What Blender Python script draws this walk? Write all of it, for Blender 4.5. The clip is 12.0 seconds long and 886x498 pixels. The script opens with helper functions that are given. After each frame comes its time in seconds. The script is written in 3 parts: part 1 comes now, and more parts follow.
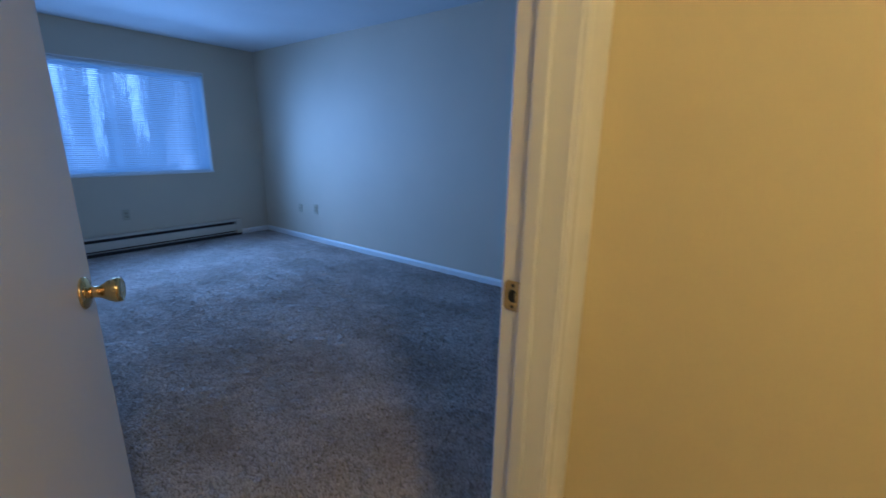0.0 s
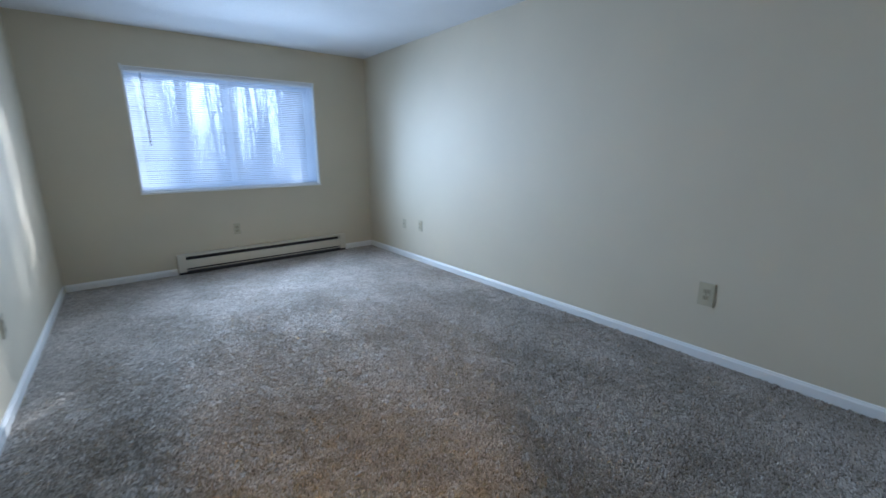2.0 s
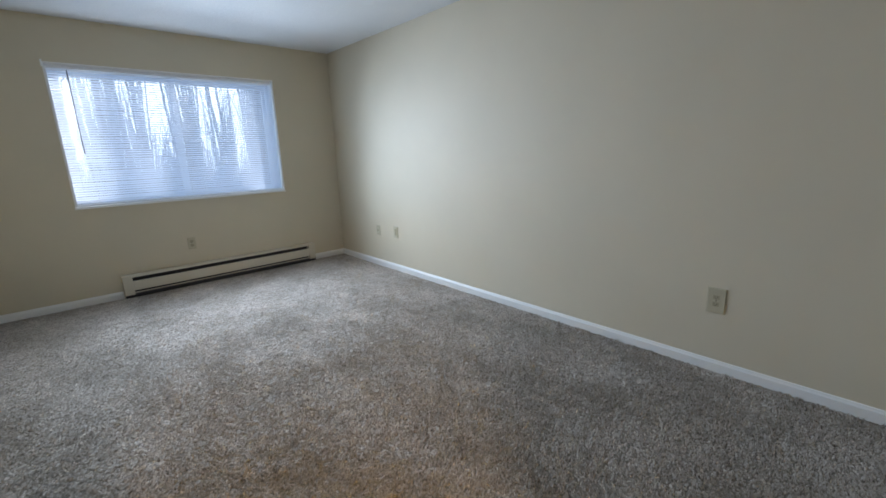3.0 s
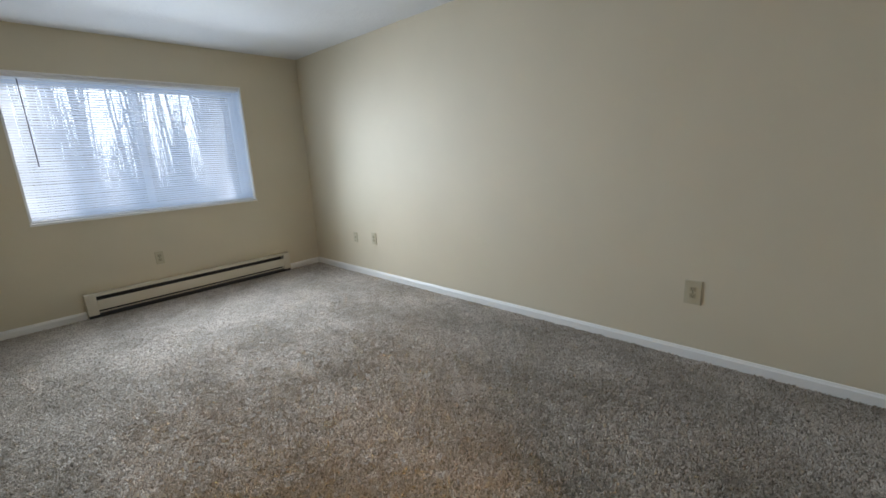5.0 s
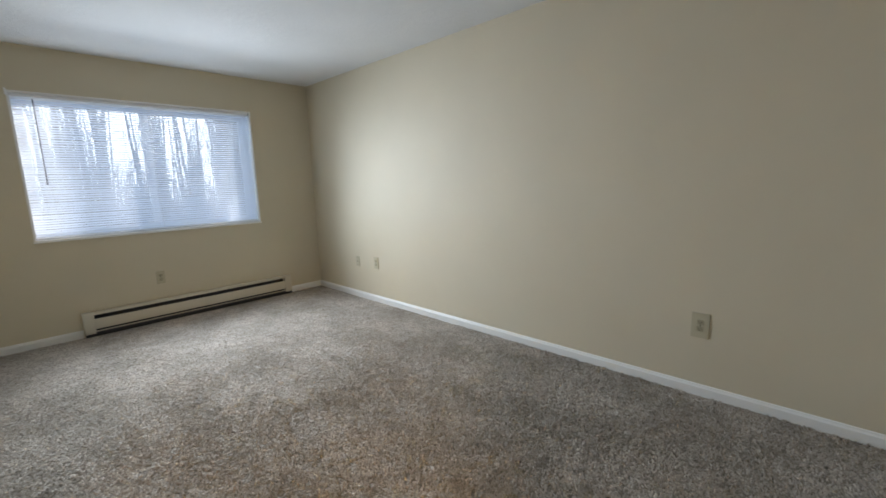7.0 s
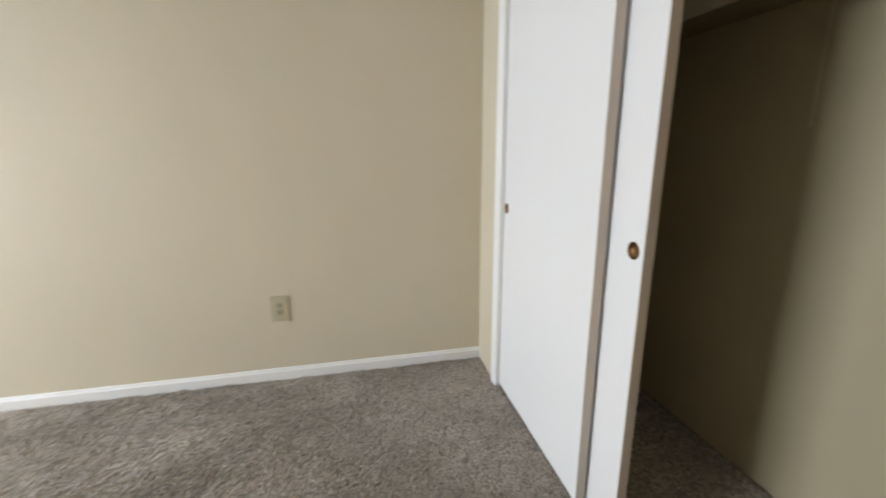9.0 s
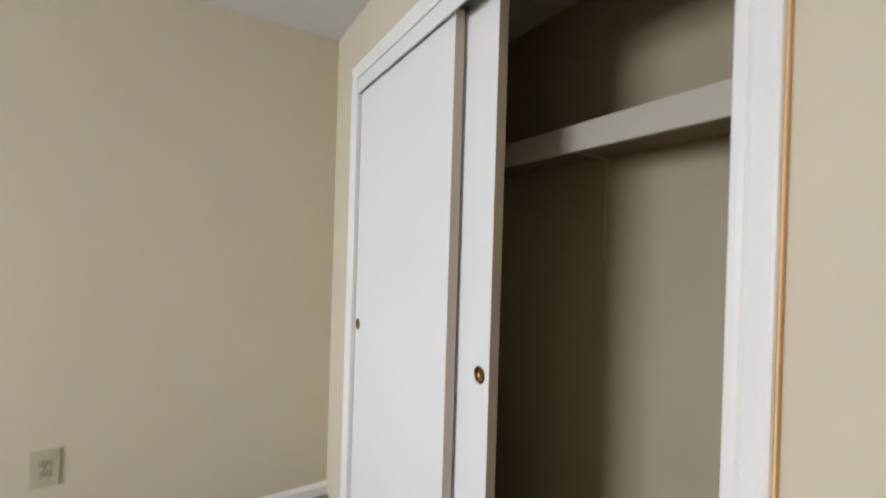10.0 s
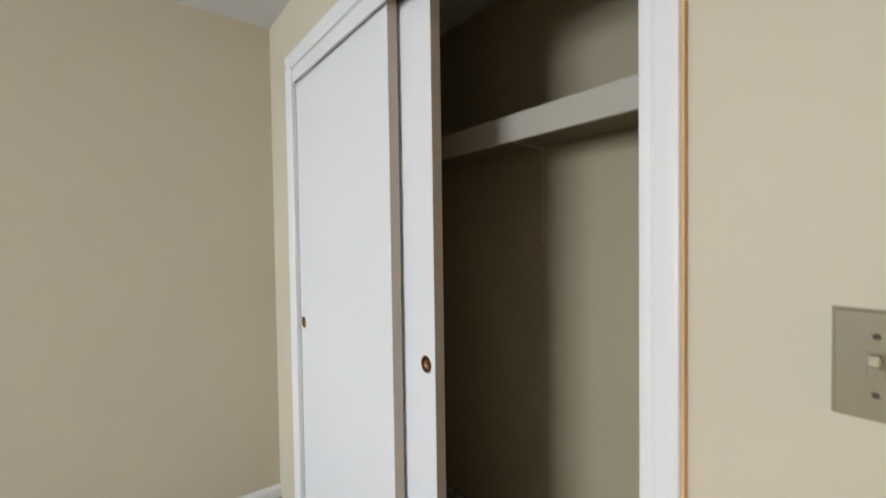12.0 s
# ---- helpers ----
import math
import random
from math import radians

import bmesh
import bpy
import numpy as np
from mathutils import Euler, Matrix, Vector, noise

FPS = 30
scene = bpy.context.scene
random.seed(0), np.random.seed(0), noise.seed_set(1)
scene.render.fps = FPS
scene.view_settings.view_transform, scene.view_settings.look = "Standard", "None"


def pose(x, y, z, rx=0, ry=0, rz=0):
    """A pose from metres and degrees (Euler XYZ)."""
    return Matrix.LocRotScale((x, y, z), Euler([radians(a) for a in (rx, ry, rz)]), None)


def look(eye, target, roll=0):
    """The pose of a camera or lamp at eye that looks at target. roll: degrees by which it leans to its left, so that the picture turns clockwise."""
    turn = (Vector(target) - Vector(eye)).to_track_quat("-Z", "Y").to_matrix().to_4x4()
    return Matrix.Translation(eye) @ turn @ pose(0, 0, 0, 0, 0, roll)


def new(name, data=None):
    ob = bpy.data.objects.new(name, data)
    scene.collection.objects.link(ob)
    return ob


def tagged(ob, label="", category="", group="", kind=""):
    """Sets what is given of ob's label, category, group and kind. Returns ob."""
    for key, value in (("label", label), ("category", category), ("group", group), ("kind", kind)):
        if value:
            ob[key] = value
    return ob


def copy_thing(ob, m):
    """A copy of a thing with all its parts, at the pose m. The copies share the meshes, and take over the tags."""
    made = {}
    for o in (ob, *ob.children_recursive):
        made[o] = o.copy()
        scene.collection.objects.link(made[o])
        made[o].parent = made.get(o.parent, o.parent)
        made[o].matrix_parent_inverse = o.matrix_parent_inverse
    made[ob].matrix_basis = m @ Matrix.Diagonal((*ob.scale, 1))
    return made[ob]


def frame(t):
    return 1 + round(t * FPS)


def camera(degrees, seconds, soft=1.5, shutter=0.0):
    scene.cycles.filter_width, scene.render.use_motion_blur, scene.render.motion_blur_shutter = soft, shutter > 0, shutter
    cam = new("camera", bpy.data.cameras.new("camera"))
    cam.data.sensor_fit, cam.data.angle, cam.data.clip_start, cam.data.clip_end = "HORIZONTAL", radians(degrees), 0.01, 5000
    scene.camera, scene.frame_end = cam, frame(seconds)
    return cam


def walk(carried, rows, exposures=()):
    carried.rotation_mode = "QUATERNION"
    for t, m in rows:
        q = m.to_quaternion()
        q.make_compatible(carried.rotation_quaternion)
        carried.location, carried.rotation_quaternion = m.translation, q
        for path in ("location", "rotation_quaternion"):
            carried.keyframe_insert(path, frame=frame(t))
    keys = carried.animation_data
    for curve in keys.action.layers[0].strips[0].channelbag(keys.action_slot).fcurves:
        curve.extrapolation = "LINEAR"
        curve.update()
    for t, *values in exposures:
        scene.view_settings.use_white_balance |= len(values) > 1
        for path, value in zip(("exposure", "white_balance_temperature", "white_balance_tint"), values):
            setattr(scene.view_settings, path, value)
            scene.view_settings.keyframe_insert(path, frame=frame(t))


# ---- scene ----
cam = camera(93.6, 12.0, shutter=0.4)
PATH = [
    (0, (-3.211, -0.407, 1.277), (-1.675, 0.775, 0.783), 0.9),
    (0.5, (-3.068, -0.259, 1.282), (-1.765, 1.188, 0.826), 1.1),
    (1, (-2.918, -0.144, 1.286), (-1.884, 1.509, 0.84), 1.2),
    (1.5, (-2.82, -0.006, 1.285), (-1.844, 1.678, 0.822), 0.3),
    (2, (-2.75, 0.227, 1.275), (-1.545, 1.756, 0.815), -0.3),
    (2.5, (-2.678, 0.394, 1.265), (-1.397, 1.849, 0.772), -1.3),
    (3, (-2.571, 0.508, 1.273), (-1.275, 1.959, 0.81), -1.8),
    (3.2, (-2.536, 0.517, 1.261), (-1.215, 1.951, 0.815), -1.6),
    (4.8, (-2.66, 0.593, 1.299), (-1.25, 1.93, 0.825), -3.1),
    (5, (-2.683, 0.589, 1.287), (-1.269, 1.929, 0.836), -2.9),
    (5.5, (-2.69, 0.592, 1.291), (-1.279, 1.947, 0.875), -2.6),
    (6, (-2.651, 0.583, 1.274), (-1.252, 1.965, 0.91), -2.2),
    (6.5, (-2.672, 0.596, 1.305), (-1.279, 1.995, 0.982), -1.9),
    (6.7, (-2.662, 0.593, 1.29), (-1.273, 1.997, 0.974), -1.8),
    (8.3, (-2.351, 0.573, 1.25), (-0.468, 1.072, 0.801), -1.0),
    (8.5, (-2.322, 0.626, 1.247), (-0.388, 0.85, 0.794), -0.8),
    (9, (-2.241, 0.701, 1.253), (-0.341, 0.294, 0.777), -0.4),
    (9.5, (-2.201, 0.692, 1.265), (-0.412, -0.136, 0.929), 0.4),
    (10, (-2.204, 0.666, 1.33), (-0.5, -0.382, 1.323), 1.7),
    (10.5, (-2.199, 0.653, 1.368), (-0.577, -0.478, 1.662), 1.1),
    (11, (-2.213, 0.652, 1.383), (-0.621, -0.493, 1.777), 1.6),
    (11.5, (-2.208, 0.659, 1.371), (-0.601, -0.507, 1.614), 0.7),
    (12, (-2.229, 0.646, 1.334), (-0.658, -0.59, 1.284), -0.8),
]
EXPOSURE = [
    (0.0, 0.40, 3700, 13), (0.5, 0.48, 3780, 11), (1.0, 0.92, 4130, 7), (1.5, 1.28, 4740, 10), (2.0, 1.40, 5150, 10),
    (2.5, 1.42, 5450, 11), (3.0, 1.40, 5980, 12), (5.5, 1.42, 6600, 12), (6.5, 1.37, 6680, 12), (8.3, 1.74, 6950, 13), (8.6, 1.89, 7030, 14), (9.0, 2.28, 7150, 15),
    (9.5, 2.25, 7150, 15), (10.5, 2.15, 7180, 17), (12.0, 2.17, 7030, 15),
]
walk(cam, [(t, look(eye, target, roll)) for t, eye, target, roll in PATH], EXPOSURE)
HALL_LAMP = 69.0     # glow of the hall lamp
DAYLIGHT = 18.5       # watts that the slats send down into the room
GLOW = 4.4            # watts that the blind spreads evenly
DAY_TILT = 20         # degrees below level, low in the window
DAY_TILT_HIGH = 12     # high in the window
DAY_TURN = 8         # degrees towards the long wall
DAY_SPREAD = 120      # degrees
BACKLIGHT = 1.6       # watts on the back of the blind
SLAT_TILT = 40        # degrees, inner edge low


# ---- world, sun, large lights ----
SUN_AZ, SUN_EL = radians(43), radians(16.5)
world = bpy.data.worlds.new("world")
scene.world = world
world.use_nodes = True
wn = world.node_tree
sky = wn.nodes.new("ShaderNodeTexSky")
sky.sky_type, sky.sun_disc = "NISHITA", False
sky.sun_elevation, sky.sun_rotation = SUN_EL, SUN_AZ
sky.air_density, sky.dust_density, sky.ozone_density = 1.0, 1.2, 1.0
wn.links.new(sky.outputs[0], wn.nodes["Background"].inputs[0])
wn.nodes["Background"].inputs[1].default_value = 0.15

sun = bpy.data.lights.new("sun", "SUN")
sun.energy, sun.angle, sun.color = 3.0, radians(0.5), (1.0, 0.93, 0.82)
sun_ob = new("sun", sun)
sun_ob.matrix_basis = look((20 * math.sin(SUN_AZ), 20 * math.cos(SUN_AZ), 20 * math.tan(SUN_EL)), (0, 0, 0))


# daylight through the window: strips that shine in and down, as the tilted slats send it,
# the even glow of the blind, and one behind the slats
def window_lamp(name, watts, width, height, colour, eye, target, spread=180):
    lamp = bpy.data.lights.new(name, "AREA")
    lamp.shape, lamp.size, lamp.size_y, lamp.energy, lamp.color = "RECTANGLE", width, height, watts, colour
    lamp.spread = radians(spread)
    new(name, lamp).matrix_basis = look(eye, target)


for x, z in [(x, z) for x in (-2.22, -1.608, -1.0) for z in (1.18, 1.75)]:
    down = math.tan(radians(DAY_TILT if z < 1.5 else DAY_TILT_HIGH))
    window_lamp("window_daylight", DAYLIGHT / 6, 0.56, 0.54, (0.725, 0.862, 1.0), (x, 5.19, z),
                (x + 5 * math.tan(radians(DAY_TURN)), 0.19, z - 5 * down), DAY_SPREAD)
window_lamp("window_glow", GLOW, 1.78, 1.14, (0.70, 0.85, 1.0), (-1.608, 5.322, 1.468), (-1.608, 0.0, 1.468))
window_lamp("window_backlight", BACKLIGHT, 1.8, 1.15, (0.46, 0.70, 1.0), (-1.608, 5.432, 1.468), (-1.608, 0.0, 1.468))


# ---- small helpers ----
def link(bm, name, mat, parent=None, smooth=False):
    me = bpy.data.meshes.new(name)
    bmesh.ops.recalc_face_normals(bm, faces=bm.faces)
    bm.to_mesh(me)
    bm.free()
    for m in mat if isinstance(mat, (list, tuple)) else [mat]:
        me.materials.append(m)
    if smooth:
        me.polygons.foreach_set("use_smooth", [True] * len(me.polygons))
    ob = new(name, me)
    if parent:
        ob.parent = parent
    return ob


def part(name, bm, mat, parent, label="", smooth=False):
    ob = link(bm, name, mat, parent, smooth)
    return tagged(ob, label)


def empty(name, label, category, m=None, group=""):
    ob = new(name)
    ob.empty_display_size = 0.05
    if m is not None:
        ob.matrix_basis = m
    return tagged(ob, label, category, group)


def box(bm, x0, x1, y0, y1, z0, z1, mi=0):
    vs = [bm.verts.new((x, y, z)) for x in (x0, x1) for y in (y0, y1) for z in (z0, z1)]
    for f in ((0, 1, 3, 2), (4, 6, 7, 5), (0, 4, 5, 1), (2, 3, 7, 6), (0, 2, 6, 4), (1, 5, 7, 3)):
        bm.faces.new([vs[i] for i in f]).material_index = mi
    return vs


def boxes(*dims, bevel=0.0, seg=2):
    bm = bmesh.new()
    for d in dims:
        box(bm, *d)
    if bevel:
        bmesh.ops.bevel(bm, geom=bm.edges[:], offset=bevel, segments=seg, affect="EDGES", profile=0.5)
    return bm


def lathe(profile, steps=28, m=None):
    """A turned body about the local z axis from (radius, height) pairs."""
    bm = bmesh.new()
    rings = []
    for r, h in profile:
        rings.append([bm.verts.new((r * math.cos(2 * math.pi * i / steps), r * math.sin(2 * math.pi * i / steps), h)) for i in range(steps)])
    for a, b in zip(rings, rings[1:]):
        for i in range(steps):
            j = (i + 1) % steps
            bm.faces.new((a[i], a[j], b[j], b[i]))
    bm.faces.new(rings[0][::-1])
    bm.faces.new(rings[-1])
    if m is not None:
        bmesh.ops.transform(bm, matrix=m, verts=bm.verts)
    return bm


def moulding(profile, length, m):
    """A profile of (u, v) pairs drawn out along local z, u along x and v along y."""
    bm = bmesh.new()
    a = [bm.verts.new((u, v, 0)) for u, v in profile]
    b = [bm.verts.new((u, v, length)) for u, v in profile]
    n = len(profile)
    for i in range(n):
        bm.faces.new((a[i], a[(i + 1) % n], b[(i + 1) % n], b[i]))
    bm.faces.new(a[::-1])
    bm.faces.new(b)
    bmesh.ops.transform(bm, matrix=m, verts=bm.verts)
    return bm


def axes(origin, ux, uy, uz):
    return Matrix(((ux[0], uy[0], uz[0], origin[0]), (ux[1], uy[1], uz[1], origin[1]), (ux[2], uy[2], uz[2], origin[2]), (0, 0, 0, 1)))


# ---- materials ----
def material(name, color, rough=0.6, metal=0.0, spec=0.5):
    mat = bpy.data.materials.new(name)
    mat.use_nodes = True
    b = mat.node_tree.nodes["Principled BSDF"]
    b.inputs["Base Color"].default_value = (*color, 1)
    b.inputs["Roughness"].default_value = rough
    b.inputs["Metallic"].default_value = metal
    b.inputs["Specular IOR Level"].default_value = spec
    return mat


def ramp(nt, source, stops):
    r = nt.nodes.new("ShaderNodeValToRGB")
    while len(r.color_ramp.elements) < len(stops):
        r.color_ramp.elements.new(0.5)
    for e, (p, c) in zip(r.color_ramp.elements, stops):
        e.position, e.color = p, (*c, 1)
    nt.links.new(source, r.inputs[0])
    return r.outputs[0]


def noise_tex(nt, scale, detail=3.0, rough=0.55, stretch=None):
    co = nt.nodes.new("ShaderNodeTexCoord")
    n = nt.nodes.new("ShaderNodeTexNoise")
    n.inputs["Scale"].default_value, n.inputs["Detail"].default_value, n.inputs["Roughness"].default_value = scale, detail, rough
    if stretch:
        mp = nt.nodes.new("ShaderNodeMapping")
        mp.inputs["Scale"].default_value = stretch
        nt.links.new(co.outputs["Object"], mp.inputs[0])
        nt.links.new(mp.outputs[0], n.inputs["Vector"])
    else:
        nt.links.new(co.outputs["Object"], n.inputs["Vector"])
    return n.outputs["Fac"]


def mix(nt, fac, a, b, mode="MIX"):
    m = nt.nodes.new("ShaderNodeMix")
    m.data_type, m.blend_type = "RGBA", mode
    for i, v in ((0, fac), (6, a), (7, b)):
        if isinstance(v, (float, int)):
            m.inputs[i].default_value = v
        elif isinstance(v, tuple):
            m.inputs[i].default_value = (*v, 1)
        else:
            nt.links.new(v, m.inputs[i])
    return m.outputs[2]


def bump(nt, height, strength, distance=0.001):
    b = nt.nodes.new("ShaderNodeBump")
    b.inputs["Strength"].default_value, b.inputs["Distance"].default_value = strength, distance
    nt.links.new(height, b.inputs["Height"])
    nt.links.new(b.outputs[0], nt.nodes["Principled BSDF"].inputs["Normal"])


def painted(name, color, rough, grain, depth, blotch=0.05, spec=0.5, coarse=1.3):
    """Paint with roller grain and faint uneven patches."""
    mat = material(name, color, rough, spec=spec)
    nt = mat.node_tree
    big = noise_tex(nt, coarse, 4.0)
    dark = tuple(c * (1 - blotch) for c in color)
    light = tuple(min(1, c * (1 + blotch)) for c in color)
    col = ramp(nt, big, [(0.3, dark), (0.7, light)])
    fine = noise_tex(nt, grain, 2.0)
    nt.links.new(col, nt.nodes["Principled BSDF"].inputs["Base Color"])
    bump(nt, fine, 0.35, depth)
    return mat


wall_paint = painted("wall_paint", (0.590, 0.524, 0.396), 0.62, 260, 0.0009, 0.03)
# cream hall walls, with the lamp's yellow warmth mixed into the base colour
lamplit_hall_paint = painted("lamplit_hall_paint", (0.69, 0.592, 0.262), 0.6, 260, 0.0009, 0.03)
# the wall's cream, darkened so the closet's shade sits in the colour
shaded_wall_paint = painted("shaded_wall_paint", (0.435, 0.365, 0.238), 0.65, 260, 0.0009, 0.04)
trim_paint = painted("trim_paint", (0.77, 0.765, 0.75), 0.38, 90, 0.0004, 0.02)
door_paint = painted("door_paint", (0.76, 0.74, 0.70), 0.42, 120, 0.0004, 0.025)
panel_paint = painted("panel_paint", (0.755, 0.75, 0.745), 0.45, 120, 0.0003, 0.015)
heater_paint = painted("heater_paint", (0.60, 0.555, 0.455), 0.38, 60, 0.0002, 0.03)
vinyl = painted("vinyl", (0.80, 0.81, 0.82), 0.35, 40, 0.0002, 0.02)
plate_plastic = painted("plate_plastic", (0.475, 0.425, 0.30), 0.35, 60, 0.0001, 0.03)
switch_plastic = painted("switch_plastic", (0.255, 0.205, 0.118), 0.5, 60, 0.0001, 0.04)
socket_plastic = painted("socket_plastic", (0.37, 0.325, 0.225), 0.33, 60, 0.0001, 0.03)
# near-black for the heating element and for shade inside the heater
dark_metal_shade = painted("dark_metal_shade", (0.03, 0.03, 0.032), 0.5, 50, 0.0002, 0.2)
slot_black = material("slot_black", (0.012, 0.012, 0.012), 0.7)
screw_metal = material("screw_metal", (0.075, 0.055, 0.035), 0.6, 0.4)
steel = material("steel", (0.55, 0.55, 0.54), 0.35, 1.0)
# raw wood, with the hall lamp's grazing orange light in its colour
lamplit_wood = painted("lamplit_wood", (0.72, 0.46, 0.24), 0.6, 80, 0.0005, 0.12)
edge_paint = painted("edge_paint", (0.56, 0.49, 0.42), 0.55, 120, 0.0004, 0.05)
# brown dark enough to hold the shade under the closet shelf
shaded_board = painted("shaded_board", (0.26, 0.215, 0.14), 0.8, 300, 0.0006, 0.12)
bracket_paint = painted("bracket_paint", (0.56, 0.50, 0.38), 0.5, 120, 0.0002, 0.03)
# white shelf paint, dimmed to carry the shade inside the closet
shaded_shelf_paint = painted("shaded_shelf_paint", (0.455, 0.41, 0.335), 0.5, 120, 0.0004, 0.04)
cord_white = material("cord_white", (0.75, 0.75, 0.73), 0.7)
wand_plastic = material("wand_plastic", (0.16, 0.17, 0.19), 0.25)

brass = material("brass", (0.70, 0.54, 0.20), 0.18, 1.0)
nt = brass.node_tree
nt.links.new(ramp(nt, noise_tex(nt, 60, 4), [(0.3, (0.12, 0.12, 0.12)), (0.75, (0.34, 0.34, 0.34))]), nt.nodes["Principled BSDF"].inputs["Roughness"])
old_brass = material("old_brass", (0.42, 0.25, 0.12), 0.36, 1.0)
nt = old_brass.node_tree
nt.links.new(ramp(nt, noise_tex(nt, 120, 4), [(0.35, (0.17, 0.09, 0.04)), (0.7, (0.36, 0.21, 0.10))]), nt.nodes["Principled BSDF"].inputs["Base Color"])

ceiling_paint = painted("ceiling_paint", (0.70, 0.705, 0.71), 0.8, 55, 0.006, 0.04)
nt = ceiling_paint.node_tree
v1 = noise_tex(nt, 26, 5, 0.7)
bump(nt, ramp(nt, v1, [(0.46, (0, 0, 0)), (0.62, (1, 1, 1))]), 0.32, 0.003)

slat_mat = material("slat_vinyl", (0.82, 0.83, 0.85), 0.4)
b = slat_mat.node_tree.nodes["Principled BSDF"]
tr = slat_mat.node_tree.nodes.new("ShaderNodeBsdfTranslucent")
tr.inputs[0].default_value = (0.70, 0.80, 0.96, 1)
mx = slat_mat.node_tree.nodes.new("ShaderNodeMixShader")
mx.inputs[0].default_value = 0.45
slat_mat.node_tree.links.new(b.outputs[0], mx.inputs[1])
slat_mat.node_tree.links.new(tr.outputs[0], mx.inputs[2])
slat_mat.node_tree.links.new(mx.outputs[0], slat_mat.node_tree.nodes["Material Output"].inputs[0])

glass = material("window_glass", (1, 1, 1), 0.0)
gb = glass.node_tree.nodes["Principled BSDF"]
gb.inputs["Transmission Weight"].default_value = 1.0
gb.inputs["IOR"].default_value = 1.45

carpet_base = material("carpet_base", (0.16, 0.135, 0.115), 0.95, spec=0.1)
nt = carpet_base.node_tree
pile = ramp(nt, noise_tex(nt, 190, 3, 0.7), [(0.3, (0.211, 0.187, 0.159)), (0.55, (0.379, 0.341, 0.301)), (0.75, (0.505, 0.463, 0.413))])
nt.links.new(pile, nt.nodes["Principled BSDF"].inputs["Base Color"])
bump(nt, noise_tex(nt, 230, 3, 0.7), 0.9, 0.006)

carpet_yarn = material("carpet_yarn", (0.25, 0.21, 0.18), 0.95, spec=0.08)
nt = carpet_yarn.node_tree
geo = nt.nodes.new("ShaderNodeNewGeometry")
yarn = ramp(nt, geo.outputs["Random Per Island"], [(0.0, (0.274, 0.232, 0.198)), (0.10, (0.422, 0.368, 0.319)), (0.28, (0.554, 0.494, 0.438)), (0.7, (0.632, 0.571, 0.509)), (1.0, (0.716, 0.653, 0.589))])
worn = ramp(nt, noise_tex(nt, 2.6, 5, 0.62, (1.0, 0.6, 1.0)), [(0.37, (0.74, 0.735, 0.72)), (0.50, (0.88, 0.88, 0.875)), (0.56, (0.97, 0.97, 0.97)), (0.60, (1.0, 1.0, 1.0))])
clump = ramp(nt, noise_tex(nt, 13, 4, 0.6), [(0.34, (0.84, 0.835, 0.82)), (0.60, (1.0, 1.0, 1.0))])
nt.links.new(mix(nt, 1.0, mix(nt, 1.0, yarn, worn, "MULTIPLY"), clump, "MULTIPLY"), nt.nodes["Principled BSDF"].inputs["Base Color"])

bark = material("bark", (0.10, 0.085, 0.07), 0.9, spec=0.1)
nt = bark.node_tree
nt.links.new(ramp(nt, noise_tex(nt, 7, 5, 0.6, (1, 1, 0.25)), [(0.3, (0.26, 0.235, 0.215)), (0.7, (0.52, 0.485, 0.455))]), nt.nodes["Principled BSDF"].inputs["Base Color"])
bump(nt, noise_tex(nt, 18, 4, 0.7, (1, 1, 0.2)), 0.8, 0.02)
# bark paled towards grey, so distance haze is part of the colour
hazed_bark = material("hazed_bark", (0.38, 0.38, 0.39), 0.9, spec=0.1)
nt = hazed_bark.node_tree
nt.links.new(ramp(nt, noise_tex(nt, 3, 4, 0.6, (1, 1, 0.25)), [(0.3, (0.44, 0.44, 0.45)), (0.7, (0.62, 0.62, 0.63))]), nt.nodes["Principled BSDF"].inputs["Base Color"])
needles = material("needles", (0.05, 0.07, 0.035), 0.8, spec=0.1)
nt = needles.node_tree
geo = nt.nodes.new("ShaderNodeNewGeometry")
nt.links.new(ramp(nt, geo.outputs["Random Per Island"], [(0, (0.03, 0.045, 0.025)), (1, (0.08, 0.10, 0.05))]), nt.nodes["Principled BSDF"].inputs["Base Color"])
litter = material("leaf_litter", (0.14, 0.11, 0.08), 0.95, spec=0.1)
nt = litter.node_tree
nt.links.new(ramp(nt, noise_tex(nt, 1.5, 8, 0.7), [(0.3, (0.30, 0.27, 0.23)), (0.7, (0.55, 0.50, 0.43))]), nt.nodes["Principled BSDF"].inputs["Base Color"])

# emission of the added far sheet that whitens the gaps between trunks
haze_glow = material("haze_glow", (0.8, 0.85, 0.9), 1.0, spec=0.0)
hz = haze_glow.node_tree.nodes["Principled BSDF"]
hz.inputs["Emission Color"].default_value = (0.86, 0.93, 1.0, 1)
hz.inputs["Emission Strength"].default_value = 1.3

lamp_glass = material("lamp_glass", (0.9, 0.85, 0.75), 0.4)
lb = lamp_glass.node_tree.nodes["Principled BSDF"]
lb.inputs["Emission Color"].default_value = (1.0, 0.54, 0.115, 1)
lb.inputs["Emission Strength"].default_value = HALL_LAMP

# ---- large structure ----
L, H, LOW = 5.33, 2.415, -0.006     # window wall, ceiling, floor under the pile
WX0, WX1, WZ0, WZ1 = -2.530, -0.687, 0.870, 2.066   # window opening
DX0, DX1, DZ = -3.400, -2.562, 2.06                 # doorway
CX0, CX1, CZ = -1.909, -0.335, 2.085                # closet opening
DY0, DY1 = -0.155, -0.050         # door wall
CB = -0.748                       # closet back
HX = -2.472                       # hall side wall face


